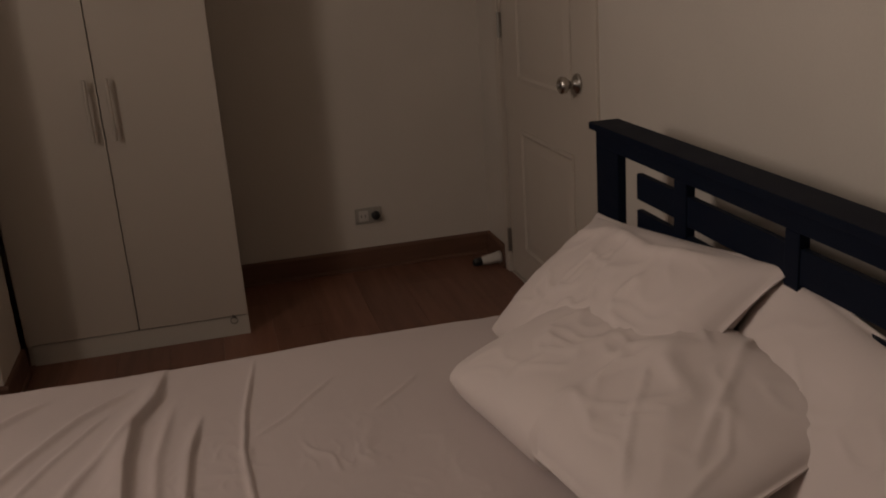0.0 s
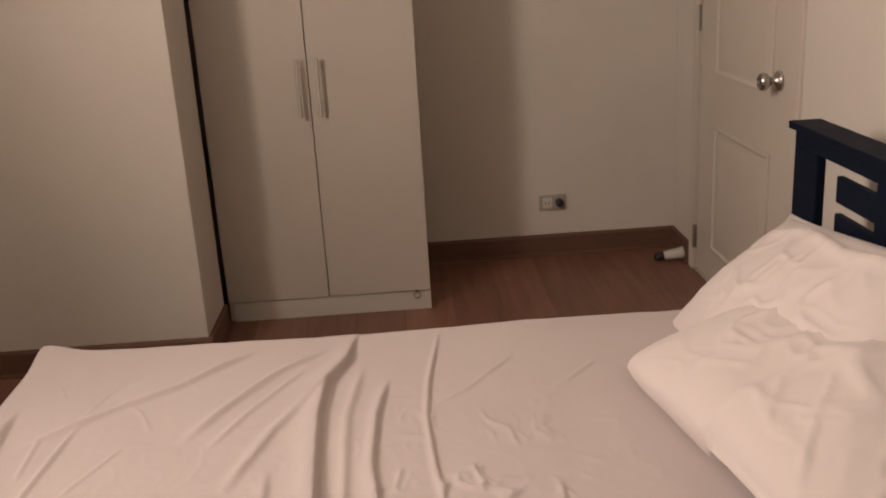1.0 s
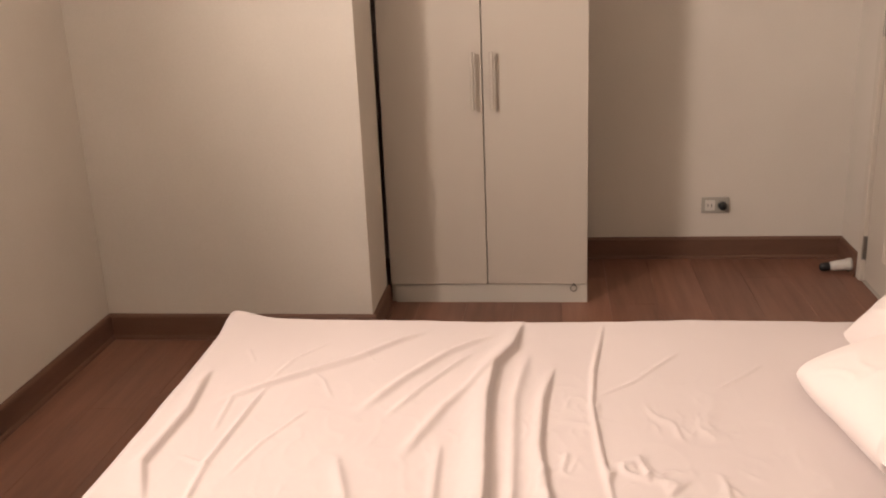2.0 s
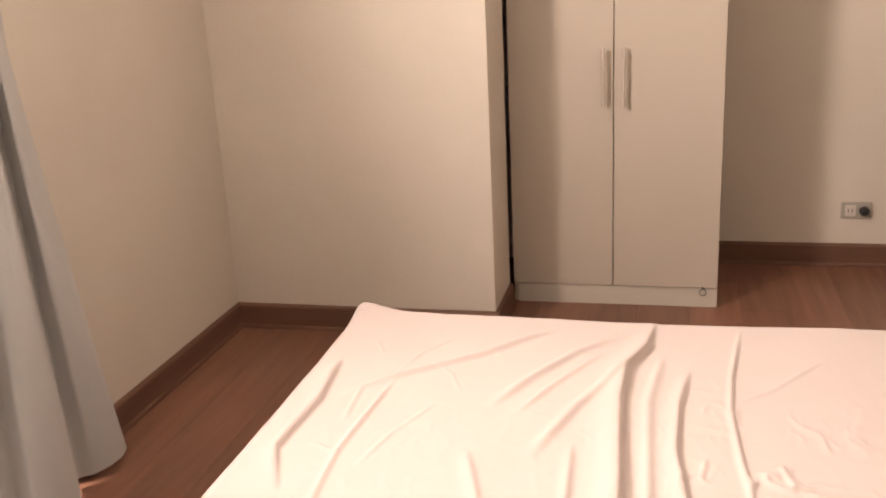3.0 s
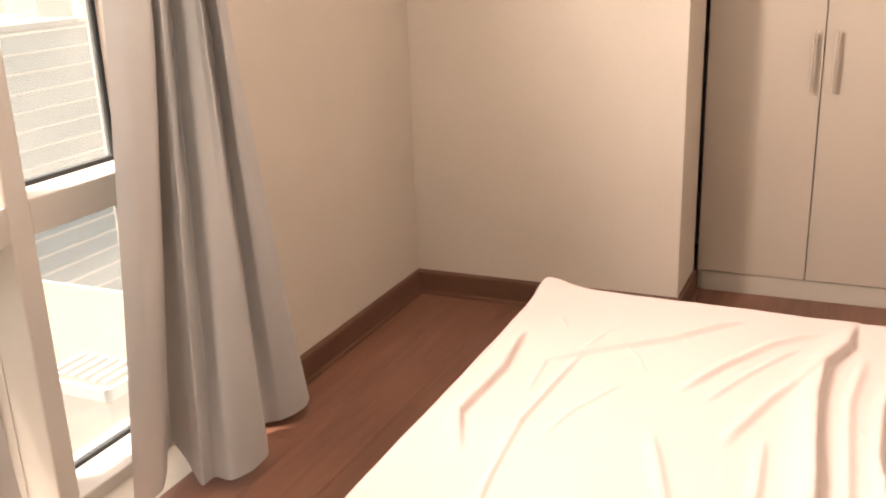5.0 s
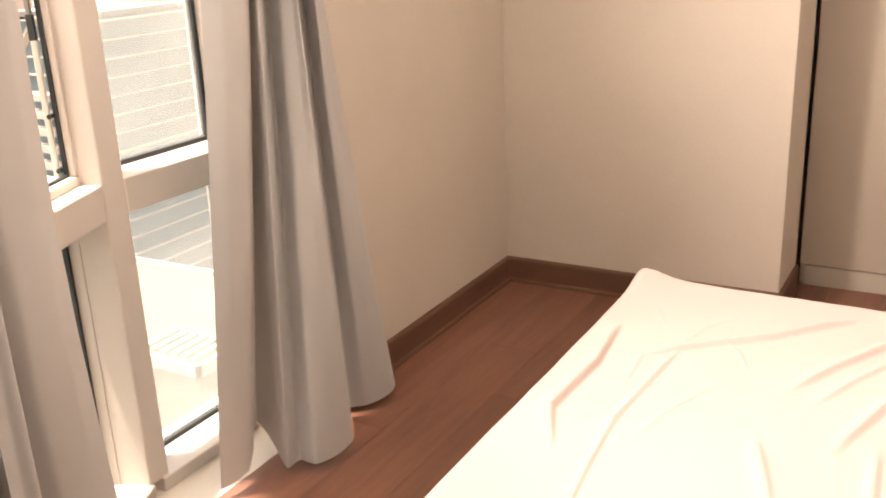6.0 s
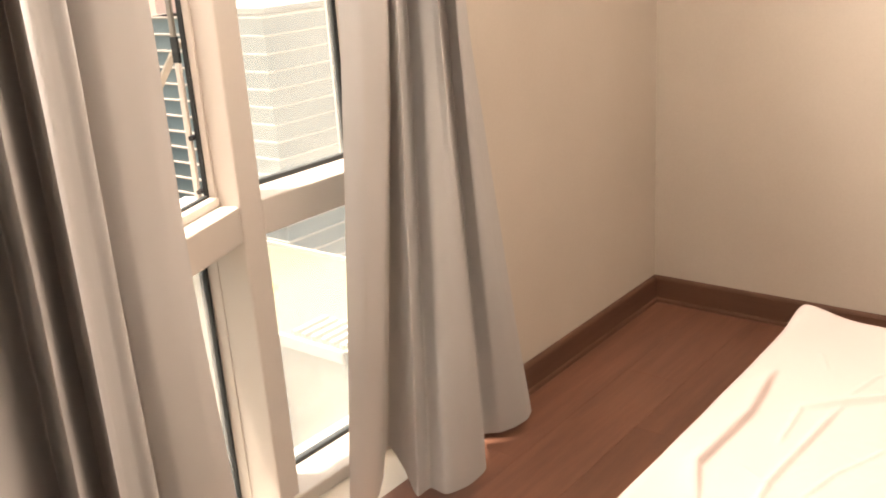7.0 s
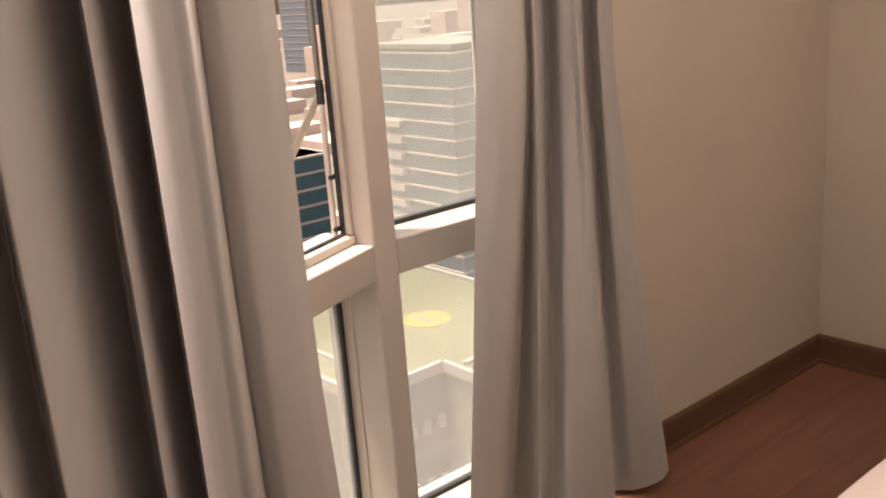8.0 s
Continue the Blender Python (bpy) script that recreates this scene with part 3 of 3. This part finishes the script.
FOLDS = [
    ([(-1.355, -1.88), (-1.372, -2.07), (-1.412, -2.18), (-1.418, -2.36), (-1.41, -2.55), (-1.40, -2.72), (-1.40, -3.2)], 0.0510, 0.0216, 0.16),
    ([(-1.335, -2.10), (-1.36, -2.36), (-1.355, -2.56), (-1.345, -2.9)], 0.0150, 0.0072, 1.0),
    ([(-1.275, -2.18), (-1.298, -2.37), (-1.304, -2.56), (-1.287, -2.72), (-1.28, -3.0)], 0.0238, 0.0115, 0.35),
    ([(-1.150, -1.93), (-1.184, -2.21), (-1.194, -2.38), (-1.185, -2.57), (-1.165, -2.80)], 0.0095, 0.0079, 0.5),
    ([(-1.41, -2.17), (-1.51, -2.40), (-1.574, -2.62)], 0.0218, 0.0086, 0.6),
    ([(-1.42, -1.98), (-1.53, -2.10), (-1.607, -2.24), (-1.69, -2.42)], 0.0204, 0.0094, 0.6),
    ([(-1.47, -2.10), (-1.56, -2.28), (-1.63, -2.45)], 0.0136, 0.0058, 0.6),
    ([(-1.60, -1.97), (-1.75, -2.15), (-1.91, -2.29), (-2.02, -2.40)], 0.0218, 0.0101, 0.5),
    ([(-2.085, -2.22), (-2.06, -2.44), (-2.07, -2.66), (-2.01, -2.80)], 0.0306, 0.0144, 0.25),
    ([(-1.92, -2.29), (-1.935, -2.50), (-1.945, -2.65), (-1.93, -2.84), (-1.90, -3.1)], 0.0109, 0.0072, 0.5),
    ([(-1.985, -2.36), (-1.975, -2.52)], 0.0082, 0.0050, 0.6),
    ([(-2.01, -2.62), (-1.93, -2.66)], 0.0068, 0.0036, 0.5),
    ([(-1.83, -2.05), (-1.90, -2.16), (-1.93, -2.30)], 0.0068, 0.0029, 0.5),
    ([(-2.03, -2.10), (-1.99, -2.18)], 0.0068, 0.0029, 0.5),
    ([(-1.70, -2.60), (-1.62, -2.85), (-1.58, -3.1)], 0.0204, 0.0072, 0.6),
    ([(-1.50, -2.55), (-1.49, -2.75), (-1.52, -3.0)], 0.0170, 0.0065, 0.6),
    ([(-0.98, -2.10), (-1.10, -2.26), (-1.19, -2.34)], 0.0095, 0.0036, 0.6),
    ([(-0.80, -2.16), (-0.87, -2.24), (-0.93, -2.30)], 0.0082, 0.0029, 0.6),
    ([(-1.86, -2.20), (-1.80, -2.27), (-1.76, -2.36)], 0.0061, 0.0029, 0.5),
    ([(-1.74, -2.10), (-1.70, -2.16)], 0.0054, 0.0025, 0.5),
    ([(-1.80, -2.42), (-1.86, -2.56), (-1.89, -2.70)], 0.0068, 0.0036, 0.5),
]


def lie(p):
    """The sheet's height at a place on the mattress."""
    z = BZ + 0.007 * noise.noise(Vector((p.x * 2.2, p.y * 2.2, 0.4))) + 0.0018 * noise.noise(Vector((p.x * 14, p.y * 9, 2.4)))
    q = Vector((p.x * 17, p.y * 11, 1.3))
    q += 0.5 * Vector((noise.noise(q * 0.8), noise.noise(q * 0.8 + Vector((7, 0, 0))), 0))
    patch = math.exp(-((p.x + 1.10) / 0.21) ** 2 - ((p.y + 2.66) / 0.25) ** 2)
    patch *= max(0.0, min(1.0, 0.5 + 3.2 * noise.noise(Vector((p.x * 13, p.y * 10, 8.8)))))
    wide = 0.10 * math.exp(-((p.x + 1.5) / 0.6) ** 2 - ((p.y + 2.7) / 0.5) ** 2)
    z += (patch + wide) * (0.0085 * max(0.0, 1 - 3.6 * abs(noise.noise(q))) ** 2 + 0.004 * max(0.0, 1 - 3.8 * abs(noise.noise(q * 1.9))) ** 2)
    for pts, w, h, s in FOLDS:
        if min(q[0] for q in pts) - 3 * w < p.x < max(q[0] for q in pts) + 3 * w and min(q[1] for q in pts) - 3 * w < p.y < max(q[1] for q in pts) + 3 * w:
            z += ridge(p, pts, w, h, s)
    z += 0.022 * math.exp(-((p.x - BX0 - 0.03) ** 2 + (p.y - BY1 + 0.02) ** 2) / 0.004)   # the corner stands up a little
    return z


def over(c, lo, hi, drop, r=0.03):
    """Runs a coordinate over the mattress's edge: where it lies, and how far it has come down."""
    if c < lo:
        d = lo - c
        return (lo - r * math.sin(min(d / r, 1.57)) + r * 0, r * (1 - math.cos(min(d / r, 1.57))) + max(0, d - 1.57 * r))
    if c > hi:
        d = c - hi
        return (hi + r * math.sin(min(d / r, 1.57)), r * (1 - math.cos(min(d / r, 1.57))) + max(0, d - 1.57 * r))
    return c, 0.0


def sheet():
    bm = bmesh.new()
    drop = 0.27
    xs = [BX0 - drop + k * (BX1 - 0.004 - BX0 + drop) / 520 for k in range(521)]
    ys = [BY0 - drop + k * (BY1 - BY0 + 2 * drop) / 430 for k in range(431)]
    grid = []
    for x in xs:
        line = []
        for y in ys:
            px, dx = over(x, BX0 + 0.03, 9, drop)
            py, dy = over(y, BY0 + 0.03, BY1 - 0.03, drop)
            z = lie(Vector((px, py))) - max(dx, dy) - 0.15 * min(dx, dy)
            wave = 0.010 * math.sin(17 * (x if dy > dx else y) + 2) * min(1, max(dx, dy) / 0.2)
            line.append(bm.verts.new((px - (wave if dx > 0.05 else 0) - min(dx, 0.02) * 0.1, py + (wave if dy > 0.05 else 0) * (1 if y > -2.5 else -1), max(z, 0.09))))
        grid.append(line)
    for i in range(len(xs) - 1):
        for j in range(len(ys) - 1):
            bm.faces.new((grid[i][j], grid[i + 1][j], grid[i + 1][j + 1], grid[i][j + 1]))
    ob = tagged(part("bed_sheet", bm, SHEET, smooth=True), "rumpled white cotton sheet with long folds on the mattress", "bed sheet")
    mod = ob.modifiers.new("thickness", "SOLIDIFY")
    mod.thickness = 0.002


sheet()


def pillow(label, m, w, h, thick, seed, sag=0.0, creases=(), flange=0.95, power=2.6, corner=0.0):
    """A stuffed pillowcase in its own plane: w along x, h along y, with slack corners and creases."""
    bm = bmesh.new()
    n, k = 110, 80
    sides = []
    for s in (1, -1):
        grid = []
        for i in range(n + 1):
            line = []
            for j in range(k + 1):
                u, v = 2 * i / n - 1, 2 * j / k - 1
                rim = flange if u > 0 or not corner else 1.01
                fu, fv = min(1.0, abs(u) / rim), min(1.0, abs(v) / (rim - 0.01))   # the rim is a flat flange
                full = (max(0.0, 1 - fu ** power) ** 0.55) * (max(0.0, 1 - fv ** power) ** 0.55)
                if corner and u > 0:                       # the other end is slack and flat
                    full *= 1 - 0.55 * u * u
                pull = 1 - 0.09 * (1 - abs(u) ** 3) * abs(v) ** 3
                pull_x = 1 - (0.19 if corner and u > 0 else 0.10) * (1 - abs(v) ** 3) * abs(u) ** 3
                x, y = u * w / 2 * pull_x, v * h / 2 * pull
                soft_corner = corner if u < 0 else 0.0     # one end is plumper, its corners round
                x, y = x * (1 - soft_corner * abs(u) ** 3 * v ** 4), y * (1 - soft_corner * u ** 4 * abs(v) ** 3)
                z = s * (thick / 2 * full + 0.0025)
                p = Vector((x * 5 + seed, y * 6, 0.35 * s))
                p += 0.35 * Vector((noise.noise(p * 1.7), noise.noise(p * 1.7 + Vector((9, 0, 0))), 0))
                crease = max(0.0, 1 - 2.6 * abs(noise.noise(p))) ** 2
                crease2 = max(0.0, 1 - 3.0 * abs(noise.noise(p * 2.3 + Vector((3, 5, 0))))) ** 2
                middle = 0.35 + 0.65 * math.exp(-(u * u + v * v) / 0.35)
                wr = noise.noise(Vector((x * 6 + seed, y * 6, s))) * 0.010 + (0.011 * crease + 0.007 * crease2) * middle
                z += wr * (0.05 + 0.95 * full) * s
                if s > 0:
                    for pts, cw, ch, cs in creases:
                        z += ridge(Vector((x, y)), pts, cw, ch, cs) * min(1, 3 * full)
                z += -sag * (u * u) * 0.5 + 0.006 * noise.noise(Vector((x * 5, y * 5, seed)))
                if s < 0 and (i in (0, n) or j in (0, k)):
                    line.append(sides[0][i][j])
                else:
                    line.append(bm.verts.new(m @ Vector((x, y, z))))
            grid.append(line)
        sides.append(grid)
        for i in range(n):
            for j in range(k):
                q = (grid[i][j], grid[i + 1][j], grid[i + 1][j + 1], grid[i][j + 1])
                bm.faces.new(q if s > 0 else tuple(reversed(q)))
    return tagged(part("pillow", bm, PILLOW, smooth=True), label, "pillow", "pillows on the bed")


def stand(o, along, up):
    """A plane at o with x along one way and y near another."""
    x = Vector(along).normalized()
    z = x.cross(Vector(up)).normalized()
    y = z.cross(x)
    return Matrix.Translation(o) @ Matrix((x, y, z)).transposed().to_4x4()


pillow("crumpled white pillow leaning on the dark headboard", stand((-0.405, -2.31, 0.610), (0.03, -0.78, 0.10), (0.27, 0.02, 0.21)), 0.84, 0.44, 0.15, 1.0, 0.02,
       [([(-0.30, 0.10), (-0.10, 0.15), (0.10, 0.12), (0.30, 0.17)], 0.03, 0.014, 0.5)])
pillow("white pillow propped on the headboard under another", stand((-0.345, -2.98, 0.575), (-0.02, -0.8, -0.08), (0.20, 0.0, 0.26)), 0.82, 0.45, 0.07, 7.0, 0.02)
pillow("plump white pillow with a creased case lying across the bed", stand((-0.495, -2.64, 0.568), (0.15, -0.98, 0.03), (0.90, 0.33, 0.25)), 0.89, 0.50, 0.15, 3.0, 0.02,
       [([(0.05, 0.02), (0.14, -0.08), (0.26, -0.20)], 0.010, 0.006, 0.4), ([(0.10, 0.20), (0.20, 0.06), (0.30, -0.10)], 0.012, 0.006, 0.5),
        ([(0.22, 0.05), (0.30, -0.03), (0.33, -0.15)], 0.010, 0.005, 0.5), ([(-0.30, 0.16), (-0.16, 0.12), (-0.02, 0.17), (0.12, 0.10)], 0.012, 0.006, 0.5),
        ([(-0.22, 0.20), (-0.12, 0.17), (0.0, 0.21)], 0.010, 0.005, 0.5), ([(-0.32, 0.06), (-0.22, 0.10), (-0.10, 0.08)], 0.009, 0.005, 0.5)], flange=0.95, power=3.4, corner=0.13)

# ---------------------------------------------------------------- the city outside
GZ = -105.0
CONCRETE = material("pale_concrete", (0.26, 0.24, 0.20), 0.85, second=(0.21, 0.19, 0.16), scale=0.12, amount=0.6, fine=1.2, bump=0.0)
SLAB = material("white_slab", (0.45, 0.40, 0.35), 0.7, scale=0.2, amount=0.4, fine=2, bump=0.0)
TOWER_GLASS = material("blue_tower_glass", (0.13, 0.175, 0.18), 0.6, second=(0.10, 0.145, 0.155), scale=0.05, amount=0.8, fine=0.15, bump=0.0)
TEAL_GLASS = material("teal_tower_glass", (0.06, 0.13, 0.15), 0.4, second=(0.04, 0.09, 0.11), scale=0.3, amount=0.8, fine=1.0, bump=0.0)
GREY_TOWER = material("grey_blue_tower", (0.18, 0.20, 0.22), 0.6, scale=0.05, amount=0.5, fine=0.5, bump=0.0)
ROOF_GREEN = material("green_roof_coat", (0.155, 0.155, 0.085), 0.8, second=(0.125, 0.13, 0.07), scale=0.15, amount=0.7, fine=1.5, bump=0.0)
YELLOW = material("yellow_marking", (0.36, 0.25, 0.06), 0.7, scale=0.6, amount=0.5, fine=3, bump=0.0)
CITY = material("city_ground", (0.19, 0.16, 0.13), 0.9, second=(0.09, 0.09, 0.07), scale=0.02, amount=0.9, fine=0.15, bump=0.0)
LOWRISE = material("low_buildings", (0.50, 0.40, 0.34), 0.85, second=(0.40, 0.29, 0.24), scale=0.03, amount=0.9, fine=0.4, bump=0.0, per_object=0.2)

structure("ground", boxes(((-4200, -3000, GZ - 2), (600, 3600, GZ))), CITY, "hazy city ground far below the window", "ground")


def tower(name, label, lo, hi, glass_mat, floor_h, slab_h, out=0.7, piers=0, balcony=None):
    """A tower: a glazed body with one white slab for each storey, piers and balconies."""
    ob = thing(name, label, "building", ((lo[0] + hi[0]) / 2, (lo[1] + hi[1]) / 2, GZ))
    inv = Matrix.Translation(-ob.location)

    def put(part_name, bm, mat, lab=""):
        bm.transform(inv)
        return part(part_name, bm, mat, ob, lab)
    put("body", boxes(((lo[0], lo[1], GZ), (hi[0], hi[1], hi[2]))), glass_mat)
    n = int((hi[2] - GZ) / floor_h)
    for k in range(min(n, 24)):
        z = hi[2] - k * floor_h
        put("floor_slab", boxes(((lo[0] - out, lo[1] - out, z - slab_h), (hi[0] + out, hi[1] + out, z))), SLAB)
        if balcony and k > 3:
            y0, y1, x0, x1 = balcony
            put("balcony", boxes(((x0, y0, z - slab_h - 1.5), (x1, y1, z - slab_h))), SLAB)
    for k in range(piers):
        x = lo[0] + (k + 0.5) * (hi[0] - lo[0]) / piers
        put("pier", boxes(((x - 0.5, lo[1] - 0.3, GZ), (x + 0.5, lo[1], hi[2] - 0.2))), GREY_TOWER)
        y = lo[1] + (k + 0.5) * (hi[1] - lo[1]) / piers
        put("pier", boxes(((hi[0], y - 0.5, GZ), (hi[0] + 0.3, y + 0.5, hi[2] - 0.2))), GREY_TOWER)
    put("roof_house", boxes(((lo[0] + 5, lo[1] + 5, hi[2]), (hi[0] - 5, hi[1] - 5, hi[2] + 1.2))), CONCRETE)
    return ob


tower("glass_tower", "glazed tower with thin white floor slabs", (-192, 128.5, 0), (-153, 160, -13.2), TOWER_GLASS, 3.7, 0.34, 0.6, 0, balcony=(127.0, 128.4, -176, -170))
tower("teal_tower", "teal glazed tower with white floor slabs", (-230, 110, 0), (-196, 123.5, -37.0), TEAL_GLASS, 4.0, 0.5, 0.8, 0)
tower("grey_tower", "far grey-blue office tower", (-1150, 700, 0), (-1085, 722, 70.0), GREY_TOWER, 9.0, 0.8, 0.3, 0)
tower("pale_tower", "far pale apartment tower", (-900, 800, 0), (-850, 850, -8.0), LOWRISE, 7.0, 2.2, 0.5, 0)

pad = thing("helipad_building", "building with a green flat roof and a yellow helipad circle", "building", (-125, 94, GZ))
inv = Matrix.Translation(-pad.location)
ROOF = [(-165, 67), (-107.5, 67), (-107.5, 83), (-92, 83), (-92, 114), (-165, 114)]


def on_pad(name, bm, mat, label=""):
    bm.transform(inv)
    return part(name, bm, mat, pad, label)


on_pad("wall", prism(bmesh.new(), ROOF, GZ, -56.4), CONCRETE)
on_pad("roof", prism(bmesh.new(), ROOF, -56.4, -56.0), ROOF_GREEN)
for a, b in zip(ROOF, ROOF[1:] + ROOF[:1]):
    lo, hi = (min(a[0], b[0]) - 0.35, min(a[1], b[1]) - 0.35), (max(a[0], b[0]) + 0.35, max(a[1], b[1]) + 0.35)
    on_pad("parapet", boxes(((*lo, -57.0), (*hi, -55.2))), SLAB)
on_pad("parapet", boxes(((-165, 72.6, -56.0), (-112, 73.1, -55.4))), SLAB)
bm = bmesh.new()
lathe(bm, [(4.3, -56.0), (4.3, -55.9)], Matrix.Translation((-125.3, 94.7, 0)), 40)
on_pad("helipad_circle", bm, YELLOW, "yellow painted circle")
on_pad("helipad_letter", boxes(((-127.6, 93.2, -55.9), (-126.9, 96.2, -55.85)), ((-124.0, 93.2, -55.9), (-123.3, 96.2, -55.85)), ((-126.9, 94.45, -55.9), (-124.0, 94.95, -55.85))), CONCRETE)
for k in range(5):
    for z in (-66, -76, -86):
        on_pad("window_box", boxes(((-107.5, 69 + 3 * k, z), (-106.9, 70.4 + 3 * k, z + 2.2))), SLAB)
for k in range(6):
    on_pad("roof_louvre", boxes(((-105 + 2.0 * k, 85, -56.0), (-104.2 + 2.0 * k, 92, -55.3))), SLAB)

low = thing("podium_building", "lower concrete roof beside the helipad building", "building", (-78, 66, GZ))
inv_low = Matrix.Translation(-low.location)
for name, lo, hi, mat in (("wall", (-100, 40, GZ), (-60, 66, -80.6), CONCRETE), ("roof", (-100, 40, -80.6), (-60, 66, -80.2), CONCRETE), ("parapet", (-100, 65.6, -81.4), (-60, 66.4, -79.2), SLAB)):
    bm = boxes((lo, hi))
    bm.transform(inv_low)
    part(name, bm, mat, low)

rng = random.Random(11)
bm = bmesh.new()
for _ in range(420):
    d, a = rng.uniform(330, 2600), radians(rng.uniform(10, 75))
    x, y, w, l, h = -d * math.cos(a), d * math.sin(a), rng.uniform(9, 26), rng.uniform(9, 26), rng.uniform(6, 22) + (rng.random() < 0.08) * rng.uniform(20, 60)
    box(bm, (x - w, y - l, GZ), (x + w, y + l, GZ + h))
tagged(part("city_blocks", bm, LOWRISE), "many hazy low pinkish buildings of the city", "buildings", kind="stuff")

# ---------------------------------------------------------------- floor boards
floor = structure("floor", boxes(((XL, YF, -0.1), (XR, YB, -0.009))), UNDERLAY, "reddish-brown laminate plank floor", "floor")
PW, PL = 0.193, 1.28
plank_mesh = {}


def plank_of(w, l):
    key = (round(w, 3), round(l, 3))
    if key not in plank_mesh:
        bm = bmesh.new()
        c = 0.0007
        lo = [bm.verts.new((x, y, -0.009)) for x, y in ((0, 0), (w, 0), (w, l), (0, l))]
        mid = [bm.verts.new((x, y, -c)) for x, y in ((0, 0), (w, 0), (w, l), (0, l))]
        top = [bm.verts.new((x, y, 0)) for x, y in ((c, c), (w - c, c), (w - c, l - c), (c, l - c))]
        for p, q in ((lo, mid), (mid, top)):
            for k in range(4):
                bm.faces.new((p[k], p[(k + 1) % 4], q[(k + 1) % 4], q[k]))
        bm.faces.new(top)
        me = bpy.data.meshes.new("plank")
        bm.to_mesh(me)
        bm.free()
        me.materials.append(LAMINATE)
        plank_mesh[key] = me
    return plank_mesh[key]


x, row = XL, 0
while x < XR - 0.01:
    w = min(PW, XR - x)
    y = YF
    first = PL * (0.35, 0.85, 0.6, 0.1)[row % 4] + 0.1
    while y < YB - 0.01:
        l = min(first if y == YF else PL, YB - y)
        ob = new("plank", plank_of(w - 0.0006, l - 0.0006))
        ob.location = (x, y, 0)
        ob.parent = floor
        y += l
    x, row = x + w, row + 1
